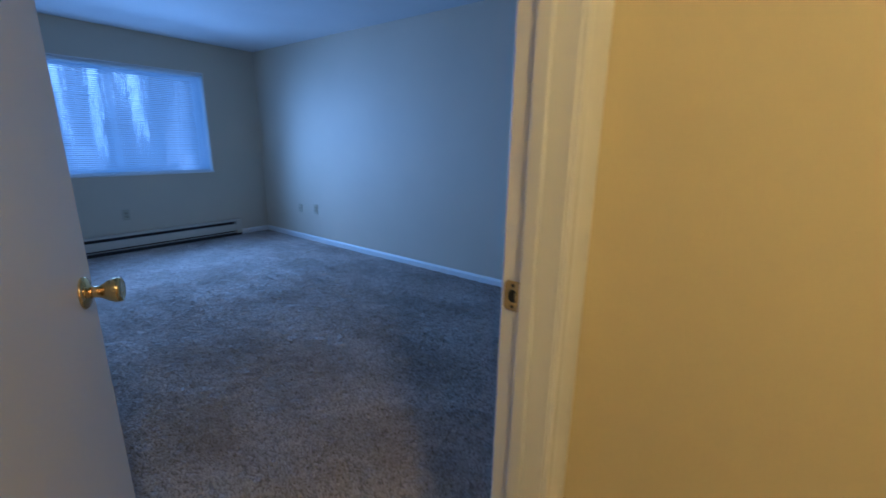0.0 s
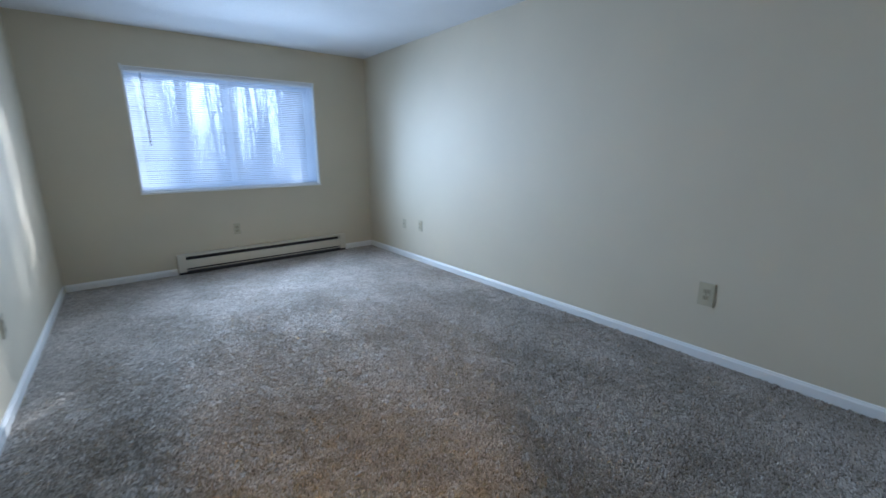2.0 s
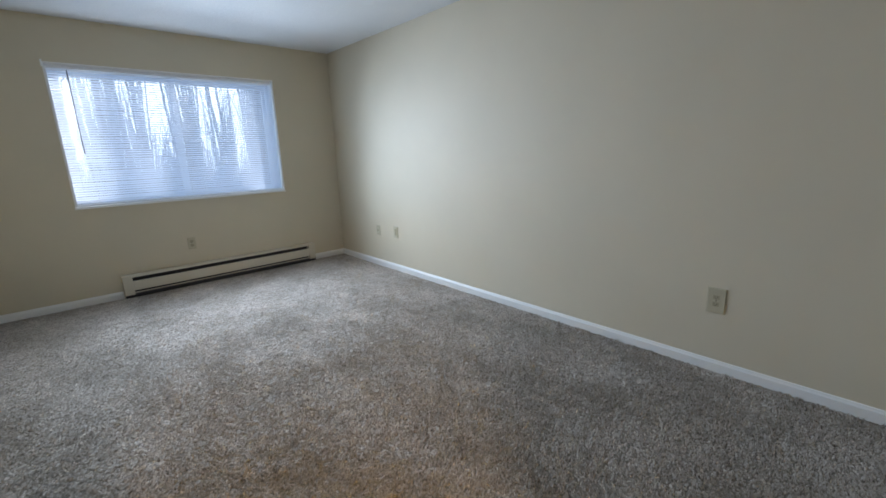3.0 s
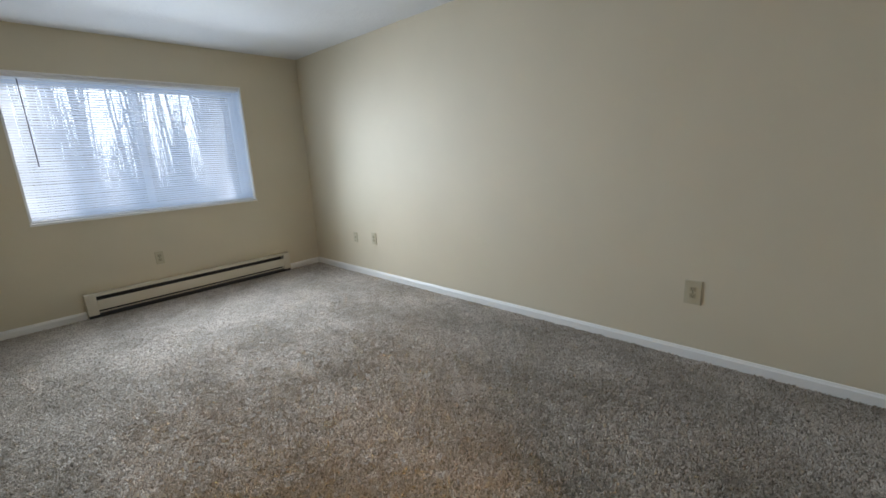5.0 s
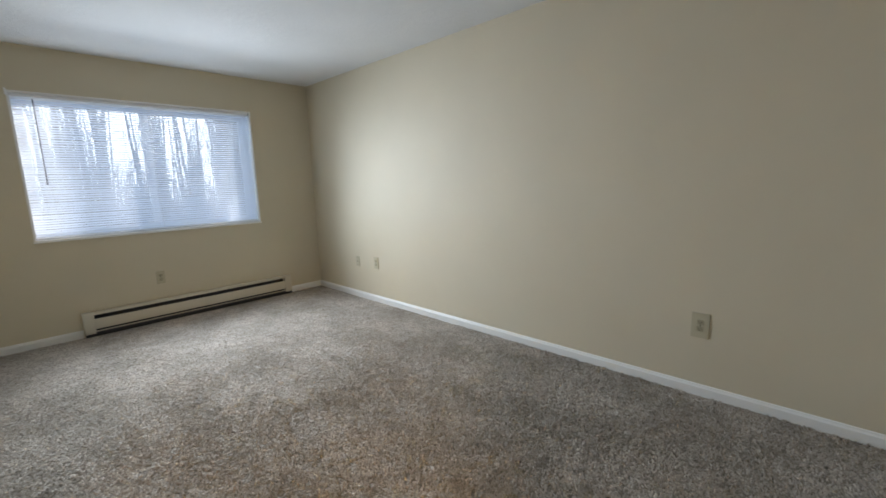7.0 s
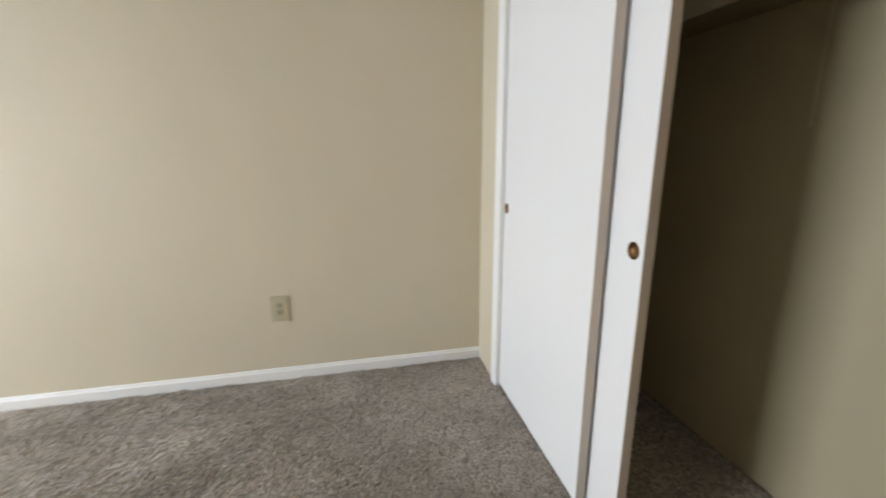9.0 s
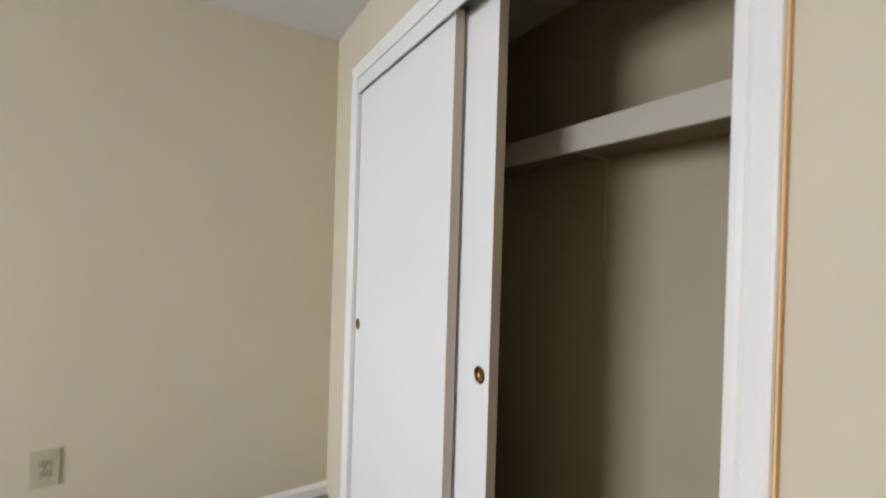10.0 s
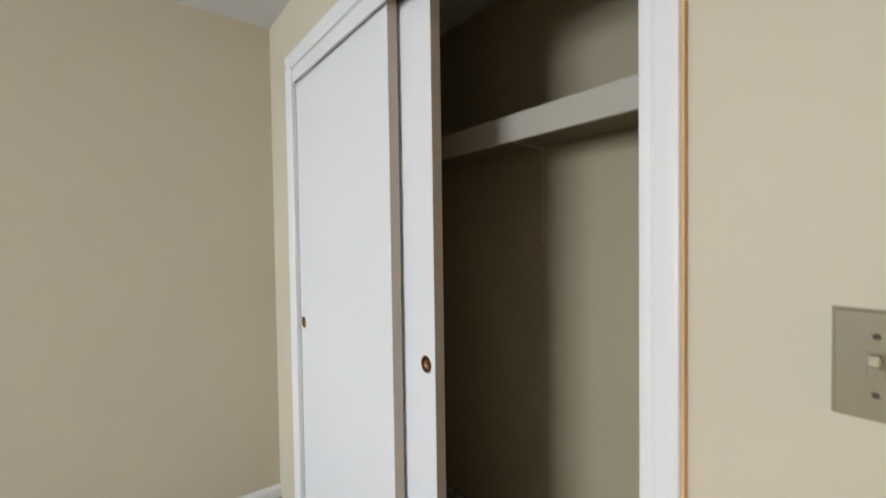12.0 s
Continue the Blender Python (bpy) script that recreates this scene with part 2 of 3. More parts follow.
def west(y):
    """The long wall opposite the closet corner runs a touch out of square."""
    return -3.247 - (L - y) * 0.0255


def structure(name, bm, mat, label, category):
    return tagged(link(bm, name, mat), label, category, kind="structure")


def pierced(x, y, z, opening_x, opening_z):
    """A wall in one piece with an opening through it, which may reach the floor."""
    xs = sorted({*x, *opening_x})
    zs = sorted({*z, *opening_z})
    bm = bmesh.new()
    vs = {(i, j, k): bm.verts.new((xs[i], y[k], zs[j])) for i in range(len(xs)) for j in range(len(zs)) for k in (0, 1)}

    def solid(i, j):
        inside = 0 <= i < len(xs) - 1 and 0 <= j < len(zs) - 1
        return inside and not (xs[i] == opening_x[0] and opening_z[0] <= zs[j] < opening_z[1])

    for i in range(len(xs) - 1):
        for j in range(len(zs) - 1):
            if not solid(i, j):
                continue
            ring = ((i, j), (i + 1, j), (i + 1, j + 1), (i, j + 1))
            bm.faces.new([vs[a, b, 0] for a, b in ring])
            bm.faces.new([vs[a, b, 1] for a, b in reversed(ring)])
            for n, (di, dj) in enumerate(((0, -1), (1, 0), (0, 1), (-1, 0))):
                if not solid(i + di, j + dj):
                    p, q = ring[n], ring[(n + 1) % 4]
                    bm.faces.new((vs[(*q, 0)], vs[(*p, 0)], vs[(*p, 1)], vs[(*q, 1)]))
    bmesh.ops.delete(bm, geom=[v for v in bm.verts if not v.link_faces], context="VERTS")
    return bm


bm = boxes((-3.9, 0.3, -3.4, L + 0.2, -0.25, LOW))
structure("floor", bm, carpet_base, "taupe wall-to-wall carpet over the whole floor", "floor")
bm = boxes((-3.9, 0.3, -3.4, L + 0.2, H, H + 0.2))
structure("ceiling", bm, ceiling_paint, "white ceiling with a knocked-down plaster texture", "ceiling")
bm = boxes((0.0, 0.16, -0.90, L + 0.2, LOW, H))
structure("wall_east", bm, wall_paint, "long plain cream-painted wall with a white baseboard", "wall")
bm = pierced((-3.9, 0.0), (L, L + 0.2), (LOW, H), (WX0, WX1), (WZ0, WZ1))
structure("wall_north", bm, wall_paint, "cream-painted end wall with a wide window", "wall")
bm = bmesh.new()
ring = [(west(L), L), (west(DY1), DY1), (west(DY1) - 0.2, DY1), (west(L) - 0.2, L)]
lo = [bm.verts.new((x, y, LOW)) for x, y in ring]
hi = [bm.verts.new((x, y, H)) for x, y in ring]
for i in range(4):
    bm.faces.new((lo[i], lo[(i + 1) % 4], hi[(i + 1) % 4], hi[i]))
bm.faces.new(lo), bm.faces.new(hi)
structure("wall_west", bm, wall_paint, "cream-painted side wall behind the open door", "wall")
bm = pierced((-3.75, -2.30), (DY0, DY1), (LOW, H), (DX0, DX1), (LOW, DZ))
structure("wall_south_door", bm, wall_paint, "cream-painted wall round the bedroom doorway", "wall")
bm = pierced((-2.30, 0.0), (-0.11, 0.0), (LOW, H), (CX0, CX1), (LOW, CZ))
structure("wall_south_closet", bm, wall_paint, "cream-painted wall with the closet opening", "wall")
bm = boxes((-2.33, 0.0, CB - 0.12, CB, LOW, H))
structure("wall_closet_back", bm, shaded_wall_paint, "plain back wall of the closet, its shade put into the paint colour", "wall")
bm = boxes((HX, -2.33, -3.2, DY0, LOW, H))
structure("wall_hall_east", bm, lamplit_hall_paint, "cream hall wall beside the door frame, lamp warmth put into its colour", "wall")
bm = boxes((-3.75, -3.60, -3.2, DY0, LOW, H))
structure("wall_hall_west", bm, lamplit_hall_paint, "plain cream hall wall, lamp warmth put into its colour", "wall")
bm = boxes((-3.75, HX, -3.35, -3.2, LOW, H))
structure("wall_hall_south", bm, lamplit_hall_paint, "plain cream end wall of the hall, lamp warmth put into its colour", "wall")

# baseboards
BASE = [(0, 0), (0.013, 0), (0.013, 0.050), (0.0115, 0.055), (0.008, 0.060), (0.0065, 0.066), (0.004, 0.070), (0, 0.071)]


def baseboard(x0, y0, x1, y1, inward):
    d = Vector((x1 - x0, y1 - y0, 0))
    m = axes((x0, y0, LOW), inward, (0, 0, 1), d.normalized())
    structure("baseboard", moulding(BASE, d.length, m), trim_paint, "white painted wooden baseboard with a rounded top", "baseboard")


baseboard(0, 0, 0, L, (-1, 0, 0))
baseboard(-0.014, L, -0.425, L, (0, -1, 0))
baseboard(-2.330, L, west(L) + 0.014, L, (0, -1, 0))
baseboard(west(L), L, west(0.0), 0.0, (1, 0, 0))
baseboard(-1.977, 0.0, -2.30, 0.0, (0, 1, 0))

# casing profile: u across the face from the opening's edge, v out from the wall
CASE = [(0, 0), (0, 0.007), (0.003, 0.010), (0.012, 0.0115), (0.020, 0.0115), (0.024, 0.0095), (0.028, 0.0115), (0.047, 0.0155),
        (0.056, 0.0165), (0.061, 0.0150), (0.063, 0.011), (0.063, 0)]


# ---- hall door frame and door ----
def door_frame():
    f = tagged(empty("door_frame", "white painted wooden door frame with moulded casings", "door frame"), kind="structure")
    t = 0.018
    part("jamb", boxes((DX1 - 0.001, DX1 + t, DY0 - 0.001, DY1 + 0.001, LOW, DZ), bevel=0.0015), trim_paint, f)
    part("jamb", boxes((DX0 - t, DX0 + 0.001, DY0 - 0.001, DY1 + 0.001, LOW, DZ), bevel=0.0015), trim_paint, f)
    part("head_jamb", boxes((DX0, DX1, DY0 - 0.001, DY1 + 0.001, DZ - 0.004, DZ + t), bevel=0.0015), trim_paint, f)
    s0, s1 = DY0 + 0.038, DY1 - 0.040
    part("door_stop", boxes((DX1 - 0.016, DX1 - 0.002, s0, s1, LOW, DZ - 0.004), bevel=0.003), trim_paint, f)
    part("door_stop", boxes((DX0 + 0.002, DX0 + 0.012, s0, s1, LOW, DZ - 0.004), bevel=0.003), trim_paint, f)
    part("door_stop", boxes((DX0 + 0.013, DX1 - 0.013, s0, s1, DZ - 0.014, DZ - 0.005), bevel=0.003), trim_paint, f)
    # casings on the hall side (facing -y) and on the room side
    wide = [(0, 0), (0, 0.007), (0.003, 0.010), (0.012, 0.0112), (0.020, 0.0112), (0.025, 0.0088), (0.030, 0.0118), (0.052, 0.0165), (0.078, 0.0175), (0.086, 0.015), (0.088, 0.011), (0.088, 0)]
    part("casing", moulding(wide, DZ + 0.094 - LOW, axes((DX1 + 0.006, DY0, LOW), (1, 0, 0), (0, -1, 0), (0, 0, 1))), trim_paint, f)
    part("casing", moulding(wide, DZ + 0.094 - LOW, axes((DX0 - 0.006, DY0, LOW), (-1, 0, 0), (0, -1, 0), (0, 0, 1))), trim_paint, f)
    part("head_casing", moulding(wide, DX1 - DX0 + 0.010, axes((DX0 - 0.005, DY0, DZ + 0.006), (0, 0, 1), (0, -1, 0), (1, 0, 0))), trim_paint, f)
    part("casing", moulding(CASE, DZ + 0.01 - LOW, axes((DX1 + 0.010, DY1, LOW), (1, 0, 0), (0, 1, 0), (0, 0, 1))), trim_paint, f)
    part("head_casing", moulding(CASE, DX1 - DX0 + 0.018, axes((DX0 - 0.009, DY1, DZ + 0.01), (0, 0, 1), (0, 1, 0), (1, 0, 0))), trim_paint, f)
    # strike plate let into the jamb
    z0, z1, y0, y1 = 0.979, 1.036, DY1 - 0.0385, DY1 - 0.005
    bm = bmesh.new()
    x = DX1 - 0.0035
    yc, zc = (y0 + y1) / 2, (z0 + z1) / 2
    n = 24
    turn = [2 * math.pi * (k + 0.5) / n for k in range(n)]
    hy, hz = (y1 - y0) / 2, (z1 - z0) / 2

    def rim(a):
        s = 1 / max(abs(math.cos(a)) / hy, abs(math.sin(a)) / hz)
        return yc + s * math.cos(a), zc + s * math.sin(a)

    outer = [rim(a) for a in turn]
    inner = [(yc + 0.0095 * math.cos(a), zc + 0.0125 * math.sin(a)) for a in turn]
    o1 = [bm.verts.new((x, *p)) for p in outer]
    i1 = [bm.verts.new((x, *p)) for p in inner]
    i2 = [bm.verts.new((x + 0.0025, *p)) for p in inner]
    o2 = [bm.verts.new((x + 0.0025, *p)) for p in outer]
    for i in range(n):
        j = (i + 1) % n
        bm.faces.new((o1[i], o1[j], i1[j], i1[i]))
        bm.faces.new((i1[i], i1[j], i2[j], i2[i]))
        bm.faces.new((o1[i], o2[i], o2[j], o1[j]))
    plate = part("strike_plate", bm, brass, f, "brass strike plate with a latch hole")
    part("latch_hole", boxes((x + 0.0018, x + 0.0024, yc - 0.0092, yc + 0.0092, zc - 0.0123, zc + 0.0123)), slot_black, plate)
    tongue = boxes((x - 0.0004, x + 0.0012, yc - 0.0092, yc - 0.0045, zc - 0.007, zc + 0.007), bevel=0.0004)
    part("tongue", tongue, brass, plate, "bent brass tongue in the latch hole")
    for z in (z0 + 0.008, z1 - 0.008):
        part("screw", lathe([(0.0035, 0), (0.0034, 0.0006), (0.002, 0.001)], 12, pose(x, yc, z, 0, -90, 0)), screw_metal, plate)


door_frame()


def hall_door():
    """Leaf along local x from its hinge, thickness along y, knob side at y = 0."""
    hinge, edge = Vector((-3.388, DY1 + 0.004)), Vector((-2.995, 0.731))
    a = math.degrees(math.atan2(edge.y - hinge.y, edge.x - hinge.x))
    wide = (edge - hinge).length
    d = empty("door_1", "off-white flat slab door standing open into the bedroom", "door", pose(hinge.x, hinge.y, 0.014, 0, 0, a))
    part("leaf", boxes((0, wide, 0, 0.035, 0, 2.035), bevel=0.002), door_paint, d)
    kx, kz = wide - 0.058, 0.949
    for side, y, turn in ((-1, 0.0, 90), (1, 0.035, -90)):
        m = pose(kx, y, kz, turn, 0, 0)
        rose = part("rose", lathe([(0.034, 0), (0.034, 0.003), (0.031, 0.006), (0.026, 0.0085), (0.016, 0.010), (0.013, 0.012)], 36, m), brass, d, "round polished brass rose", True)
        part("knob", lathe([(0.0125, 0.010), (0.0115, 0.018), (0.0125, 0.026), (0.017, 0.034), (0.0225, 0.043), (0.026, 0.052), (0.0268, 0.059),
                            (0.0255, 0.064), (0.022, 0.066), (0.0205, 0.0645), (0.012, 0.0655), (0.004, 0.066)], 40, m), brass, d, "polished brass door knob", True)
    part("latch_plate", boxes((wide - 0.0002, wide + 0.0012, 0.006, 0.029, kz - 0.028, kz + 0.028), bevel=0.0004), brass, d)
    part("latch_bolt", boxes((wide + 0.0012, wide + 0.010, 0.011, 0.024, kz - 0.009, kz + 0.009), bevel=0.002), brass, d)
    for z in (0.20, 1.02, 1.82):
        part("hinge", lathe([(0.006, 0), (0.006, 0.09), (0.004, 0.094)], 14, pose(-0.006, 0.034, z)), brass, d)


hall_door()


# ---- closet ----
def closet_frame():
    f = tagged(empty("closet_frame", "white painted casing and fascia round the closet opening", "door frame"), kind="structure")
    top = 2.105
    part("casing", moulding(CASE, top - LOW, axes((CX0, 0, LOW), (-1, 0, 0), (0, 1, 0), (0, 0, 1))), trim_paint, f)
    part("casing", moulding(CASE, top - LOW, axes((CX1, 0, LOW), (1, 0, 0), (0, 1, 0), (0, 0, 1))), trim_paint, f)
    part("head_casing", moulding(CASE, CX1 - CX0 + 0.126, axes((CX0 - 0.063, 0, top), (0, 0, 1), (0, 1, 0), (1, 0, 0))), trim_paint, f)
    part("fascia", boxes((CX0 + 0.001, CX1 - 0.0045, 0.001, 0.0068, 2.037, top - 0.0045), bevel=0.001), trim_paint, f)
    # thin strip coloured orange where hall light grazes the casing's raw edge
    part("lamplit_edge", boxes((CX0 - 0.0672, CX0 - 0.0632, 0.0005, 0.0105, LOW, top + 0.063), bevel=0.001), lamplit_wood, f, "raw wooden edge along the casing, orange hall light put into its colour")
    part("jamb", boxes((CX0 - 0.004, CX0 + 0.002, -0.112, -0.001, LOW, CZ), bevel=0.001), trim_paint, f)
    part("jamb", boxes((CX1 - 0.001, CX1 + 0.012, -0.112, -0.001, LOW, CZ), bevel=0.001), trim_paint, f)
    part("head_jamb", boxes((CX0 + 0.012, CX1 - 0.012, -0.112, -0.001, CZ - 0.008, CZ + 0.004), bevel=0.001), trim_paint, f)
    tr_ = part("track", boxes((CX0 + 0.013, CX1 - 0.013, -0.104, -0.006, CZ - 0.012, CZ - 0.0085)), steel, f, "dull metal sliding track")
    for y in (-0.104, -0.0545, -0.0085):
        part("track_flange", boxes((CX0 + 0.013, CX1 - 0.013, y, y + 0.002, CZ - 0.032, CZ - 0.0122)), steel, tr_)


closet_frame()


def closet_door(x0, x1, y_front, pull_x, label):
    d = empty("closet_door", label, "closet door", pose(x0, y_front, 0.012), group="sliding closet doors")
    w, h, t = x1 - x0, 2.050, 0.034
    px, pz, r = pull_x - x0, 0.954, 0.0235
    # slab whose front has a round hole for the pull
    bm = bmesh.new()
    n = 24
    hole = [(px + r * math.cos(2 * math.pi * i / n), pz + r * math.sin(2 * math.pi * i / n)) for i in range(n)]
    hf = [bm.verts.new((x, 0, z)) for x, z in hole]
    hb = [bm.verts.new((x, -0.012, z)) for x, z in hole]
    sq = []
    for i in range(n):
        c, s = math.cos(2 * math.pi * i / n), math.sin(2 * math.pi * i / n)
        k = 0.034 / max(abs(c), abs(s))
        sq.append(bm.verts.new((px + k * c, 0, pz + k * s)))
    for i in range(n):
        j = (i + 1) % n
        bm.faces.new((hf[i], hf[j], sq[j], sq[i]))
        bm.faces.new((hf[i], hb[i], hb[j], hf[j]))
    q = 0.034
    xs, zs = (0, px - q, px + q, w), (0, pz - q, pz + q, h)
    for i in range(3):
        for j in range(3):
            if (i, j) != (1, 1):
                bm.faces.new([bm.verts.new(p) for p in ((xs[i], 0, zs[j]), (xs[i + 1], 0, zs[j]), (xs[i + 1], 0, zs[j + 1]), (xs[i], 0, zs[j + 1]))])
    for f in (((0, -t, 0), (w, -t, 0), (w, -t, h), (0, -t, h)), ((0, 0, 0), (0, -t, 0), (0, -t, h), (0, 0, h)), ((w, 0, 0), (w, -t, 0), (w, -t, h), (w, 0, h)),
              ((0, 0, h), (w, 0, h), (w, -t, h), (0, -t, h)), ((0, 0, 0), (w, 0, 0), (w, -t, 0), (0, -t, 0))):
        bm.faces.new([bm.verts.new(p) for p in f])
    bmesh.ops.remove_doubles(bm, verts=bm.verts, dist=1e-5)
    part("slab", bm, panel_paint, d)
    part("edge_band", boxes((-0.0012, -0.0001, -t + 0.001, -0.001, 0.001, h - 0.001)), edge_paint, d, "beige unpainted edge band")
    cup = [(0.001, -0.010), (0.016, -0.010), (0.0208, -0.008), (0.0222, -0.003), (0.0226, 0.0006), (0.0252, 0.0010), (0.0262, 0.0004), (0.0256, -0.0004)]
    bm = bmesh.new()
    rings = [[bm.verts.new((px + rr * math.cos(2 * math.pi * i / n), v, pz + rr * math.sin(2 * math.pi * i / n))) for i in range(n)] for rr, v in cup]
    for a, b2 in zip(rings, rings[1:]):
        for i in range(n):
            bm.faces.new((a[i], a[(i + 1) % n], b2[(i + 1) % n], b2[i]))
    bm.faces.new(rings[0])
    part("finger_pull", bm, old_brass, d, "round recessed tarnished brass finger pull", True)


closet_door(-1.134, -0.338, -0.013, -0.370, "white flat sliding closet door closed against the corner side")
closet_door(-1.287, -0.470, -0.060, -1.244, "white flat sliding closet door pushed behind the front one")


def closet_shelf():
    s = empty("closet_shelf", "white painted closet shelf with a deep front edge, shade put into its colour", "shelf", pose(0, 0, 1.648))
    part("board", boxes((-2.328, -0.002, CB + 0.001, -0.395, 0.055, 0.073), bevel=0.001), shaded_board, s, "brown shelf board, the shade of its underside put into the colour")
    part("front_edge", boxes((-2.328, -0.002, -0.394, -0.376, 0.0, 0.087), bevel=0.003), shaded_shelf_paint, s)
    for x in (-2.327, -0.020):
        part("cleat", boxes((x, x + 0.018, CB + 0.001, -0.396, 0.0, 0.0545), bevel=0.001), shaded_shelf_paint, s)

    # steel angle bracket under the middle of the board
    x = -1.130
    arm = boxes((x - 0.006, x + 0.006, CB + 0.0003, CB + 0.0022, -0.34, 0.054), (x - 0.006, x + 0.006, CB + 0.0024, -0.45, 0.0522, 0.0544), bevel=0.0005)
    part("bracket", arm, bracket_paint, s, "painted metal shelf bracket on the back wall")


closet_shelf()


# ---- window ----
def window():
    w = tagged(empty("window_1", "white vinyl two-pane sliding window in a deep reveal", "window"), kind="structure")
    d = 0.012
    part("reveal", boxes((WX0 - 0.001, WX0 + d, L - 0.004, L + 0.11, WZ0 + d, WZ1 - d)), trim_paint, w)
    part("reveal", boxes((WX1 - d, WX1 + 0.001, L - 0.004, L + 0.11, WZ0 + d, WZ1 - d)), trim_paint, w)
    part("reveal", boxes((WX0 - 0.001, WX1 + 0.001, L - 0.004, L + 0.11, WZ1 - d, WZ1 + 0.001)), trim_paint, w)
    part("window_sill", boxes((WX0 - 0.006, WX1 + 0.006, L - 0.016, L + 0.11, WZ0 - 0.008, WZ0 + d), bevel=0.003), trim_paint, w)
    y0, y1 = L + 0.112, L + 0.19
    a, b_, c, e = WX0 + 0.001, WX1 - 0.001, WZ0 + 0.001, WZ1 - 0.001
    k = 0.045
    part("window_frame", boxes((a, a + k, y0, y1, c, e), bevel=0.003), vinyl, w)
    part("window_frame", boxes((b_ - k, b_, y0, y1, c, e), bevel=0.003), vinyl, w)
    part("window_frame", boxes((a + k, b_ - k, y0, y1, c, c + k), bevel=0.003), vinyl, w)
    part("window_frame", boxes((a + k, b_ - k, y0, y1, e - k, e), bevel=0.003), vinyl, w)
    mid = -1.632
    for x0, x1, ya in ((a + k, mid + 0.028, y0 + 0.006), (mid - 0.028, b_ - k, y0 + 0.036)):
        yb, s, z0, z1 = ya + 0.028, 0.036, c + k, e - k
        sash = part("sash", boxes((x0, x0 + s, ya, yb, z0, z1), (x1 - s, x1, ya, yb, z0, z1), (x0 + s, x1 - s, ya, yb, z0, z0 + s), (x0 + s, x1 - s, ya, yb, z1 - s, z1)), vinyl, w)
        p = part("pane", boxes((x0 + s, x1 - s, ya + 0.011, ya + 0.015, z0 + s, z1 - s)), glass, sash)
        p.visible_shadow = False


window()


def window_blind():
    b0, b1, y = WX0 + 0.016, WX1 - 0.016, L + 0.040
    bl = empty("window_blind", "white horizontal mini blind lowered with its slats open", "blind")
    part("head_rail", boxes((b0, b1, y - 0.014, y + 0.014, WZ1 - 0.042, WZ1 - 0.013), bevel=0.002), vinyl, bl)
    part("bottom_rail", boxes((b0, b1, y - 0.011, y + 0.011, WZ0 + 0.014, WZ0 + 0.028), bevel=0.003), vinyl, bl)
    part("bracket", boxes((WX0 - 0.008, WX0 + 0.004, L - 0.012, L - 0.0045, WZ1 - 0.040, WZ1 + 0.014), bevel=0.002), vinyl, bl)
    for x in (b0 + 0.16, (b0 + b1) / 2, b1 - 0.16):
        for dy in (-0.0125, 0.0125):
            part("ladder_cord", lathe([(0.0007, WZ0 + 0.028), (0.0007, WZ1 - 0.042)], 5, pose(x, y + dy, 0)), cord_white, bl)
    part("tilt_wand", lathe([(0.0045, 0.0), (0.0045, 0.66), (0.003, 0.68)], 6, pose(-2.386, y - 0.024, 1.335)), wand_plastic, bl, "slim dark hexagonal tilt wand")
    # one slat, shared
    bm = bmesh.new()
    n, half, crown = 6, 0.0125, 0.0022
    tilt = radians(SLAT_TILT)
    rows = []
    for x in (b0 + 0.002, b1 - 0.002):
        up = []
        for i in range(n + 1):
            s = -half + 2 * half * i / n
            v = crown * (1 - (s / half) ** 2)
            up.append(bm.verts.new((x, s * math.cos(tilt) - v * math.sin(tilt), s * math.sin(tilt) + v * math.cos(tilt))))
        rows.append(up)
    for i in range(n):
        bm.faces.new((rows[0][i], rows[0][i + 1], rows[1][i + 1], rows[1][i]))
    first = part("slat", bm, slat_mat, bl, "", True)
    pitch = 0.0205
    z, k = WZ0 + 0.044, 0
    first.location = (0, y, z)
    z += pitch
    while z < WZ1 - 0.050:
        s = first.copy()
        scene.collection.objects.link(s)
        s.location = (0, y, z)
        s.rotation_euler = (radians(random.uniform(-2.0, 2.0)), radians(random.uniform(-0.04, 0.04)), 0)
        z += pitch


window_blind()


# ---- heater ----
def heater():
    x0, x1, y0, y1, z0, z1 = -2.326, -0.424, L - 0.068, L - 0.001, 0.028, 0.219
    h = empty("baseboard_heater", "long cream enamelled electric baseboard heater on the wall", "heater", pose(x0, y0, z0))
    w, d, t = x1 - x0, y1 - y0, z1 - z0
    e = 0.078
    part("end_cap", boxes((0, e, 0, d, 0, t), bevel=0.004), heater_paint, h)
    part("end_cap", boxes((w - e, w, 0, d, 0, t), bevel=0.004), heater_paint, h)
    # back coloured near-black, so the upper slot reads as shade
    part("back_plate", boxes((e, w - e, d - 0.006, d, 0.004, t - 0.004)), dark_metal_shade, h)
    part("hood", boxes((e, w - e, 0.002, d - 0.006, t - 0.026, t - 0.002), bevel=0.004), heater_paint, h)
    part("front_panel", boxes((e, w - e, 0.000, 0.008, 0.040, t - 0.060), bevel=0.003), heater_paint, h)
    part("lower_lip", boxes((e, w - e, 0.003, 0.012, 0.014, 0.023), bevel=0.002), heater_paint, h)
    part("element", boxes((e + 0.01, w - e - 0.01, 0.024, 0.058, 0.030, 0.125)), dark_metal_shade, h, "dark finned heating element")
    # dark block added for the shade in the gap under the heater
    part("gap_shade", boxes((0.004, w - 0.004, 0.008, d - 0.007, -0.026, 0.0035)), dark_metal_shade, h)


heater()


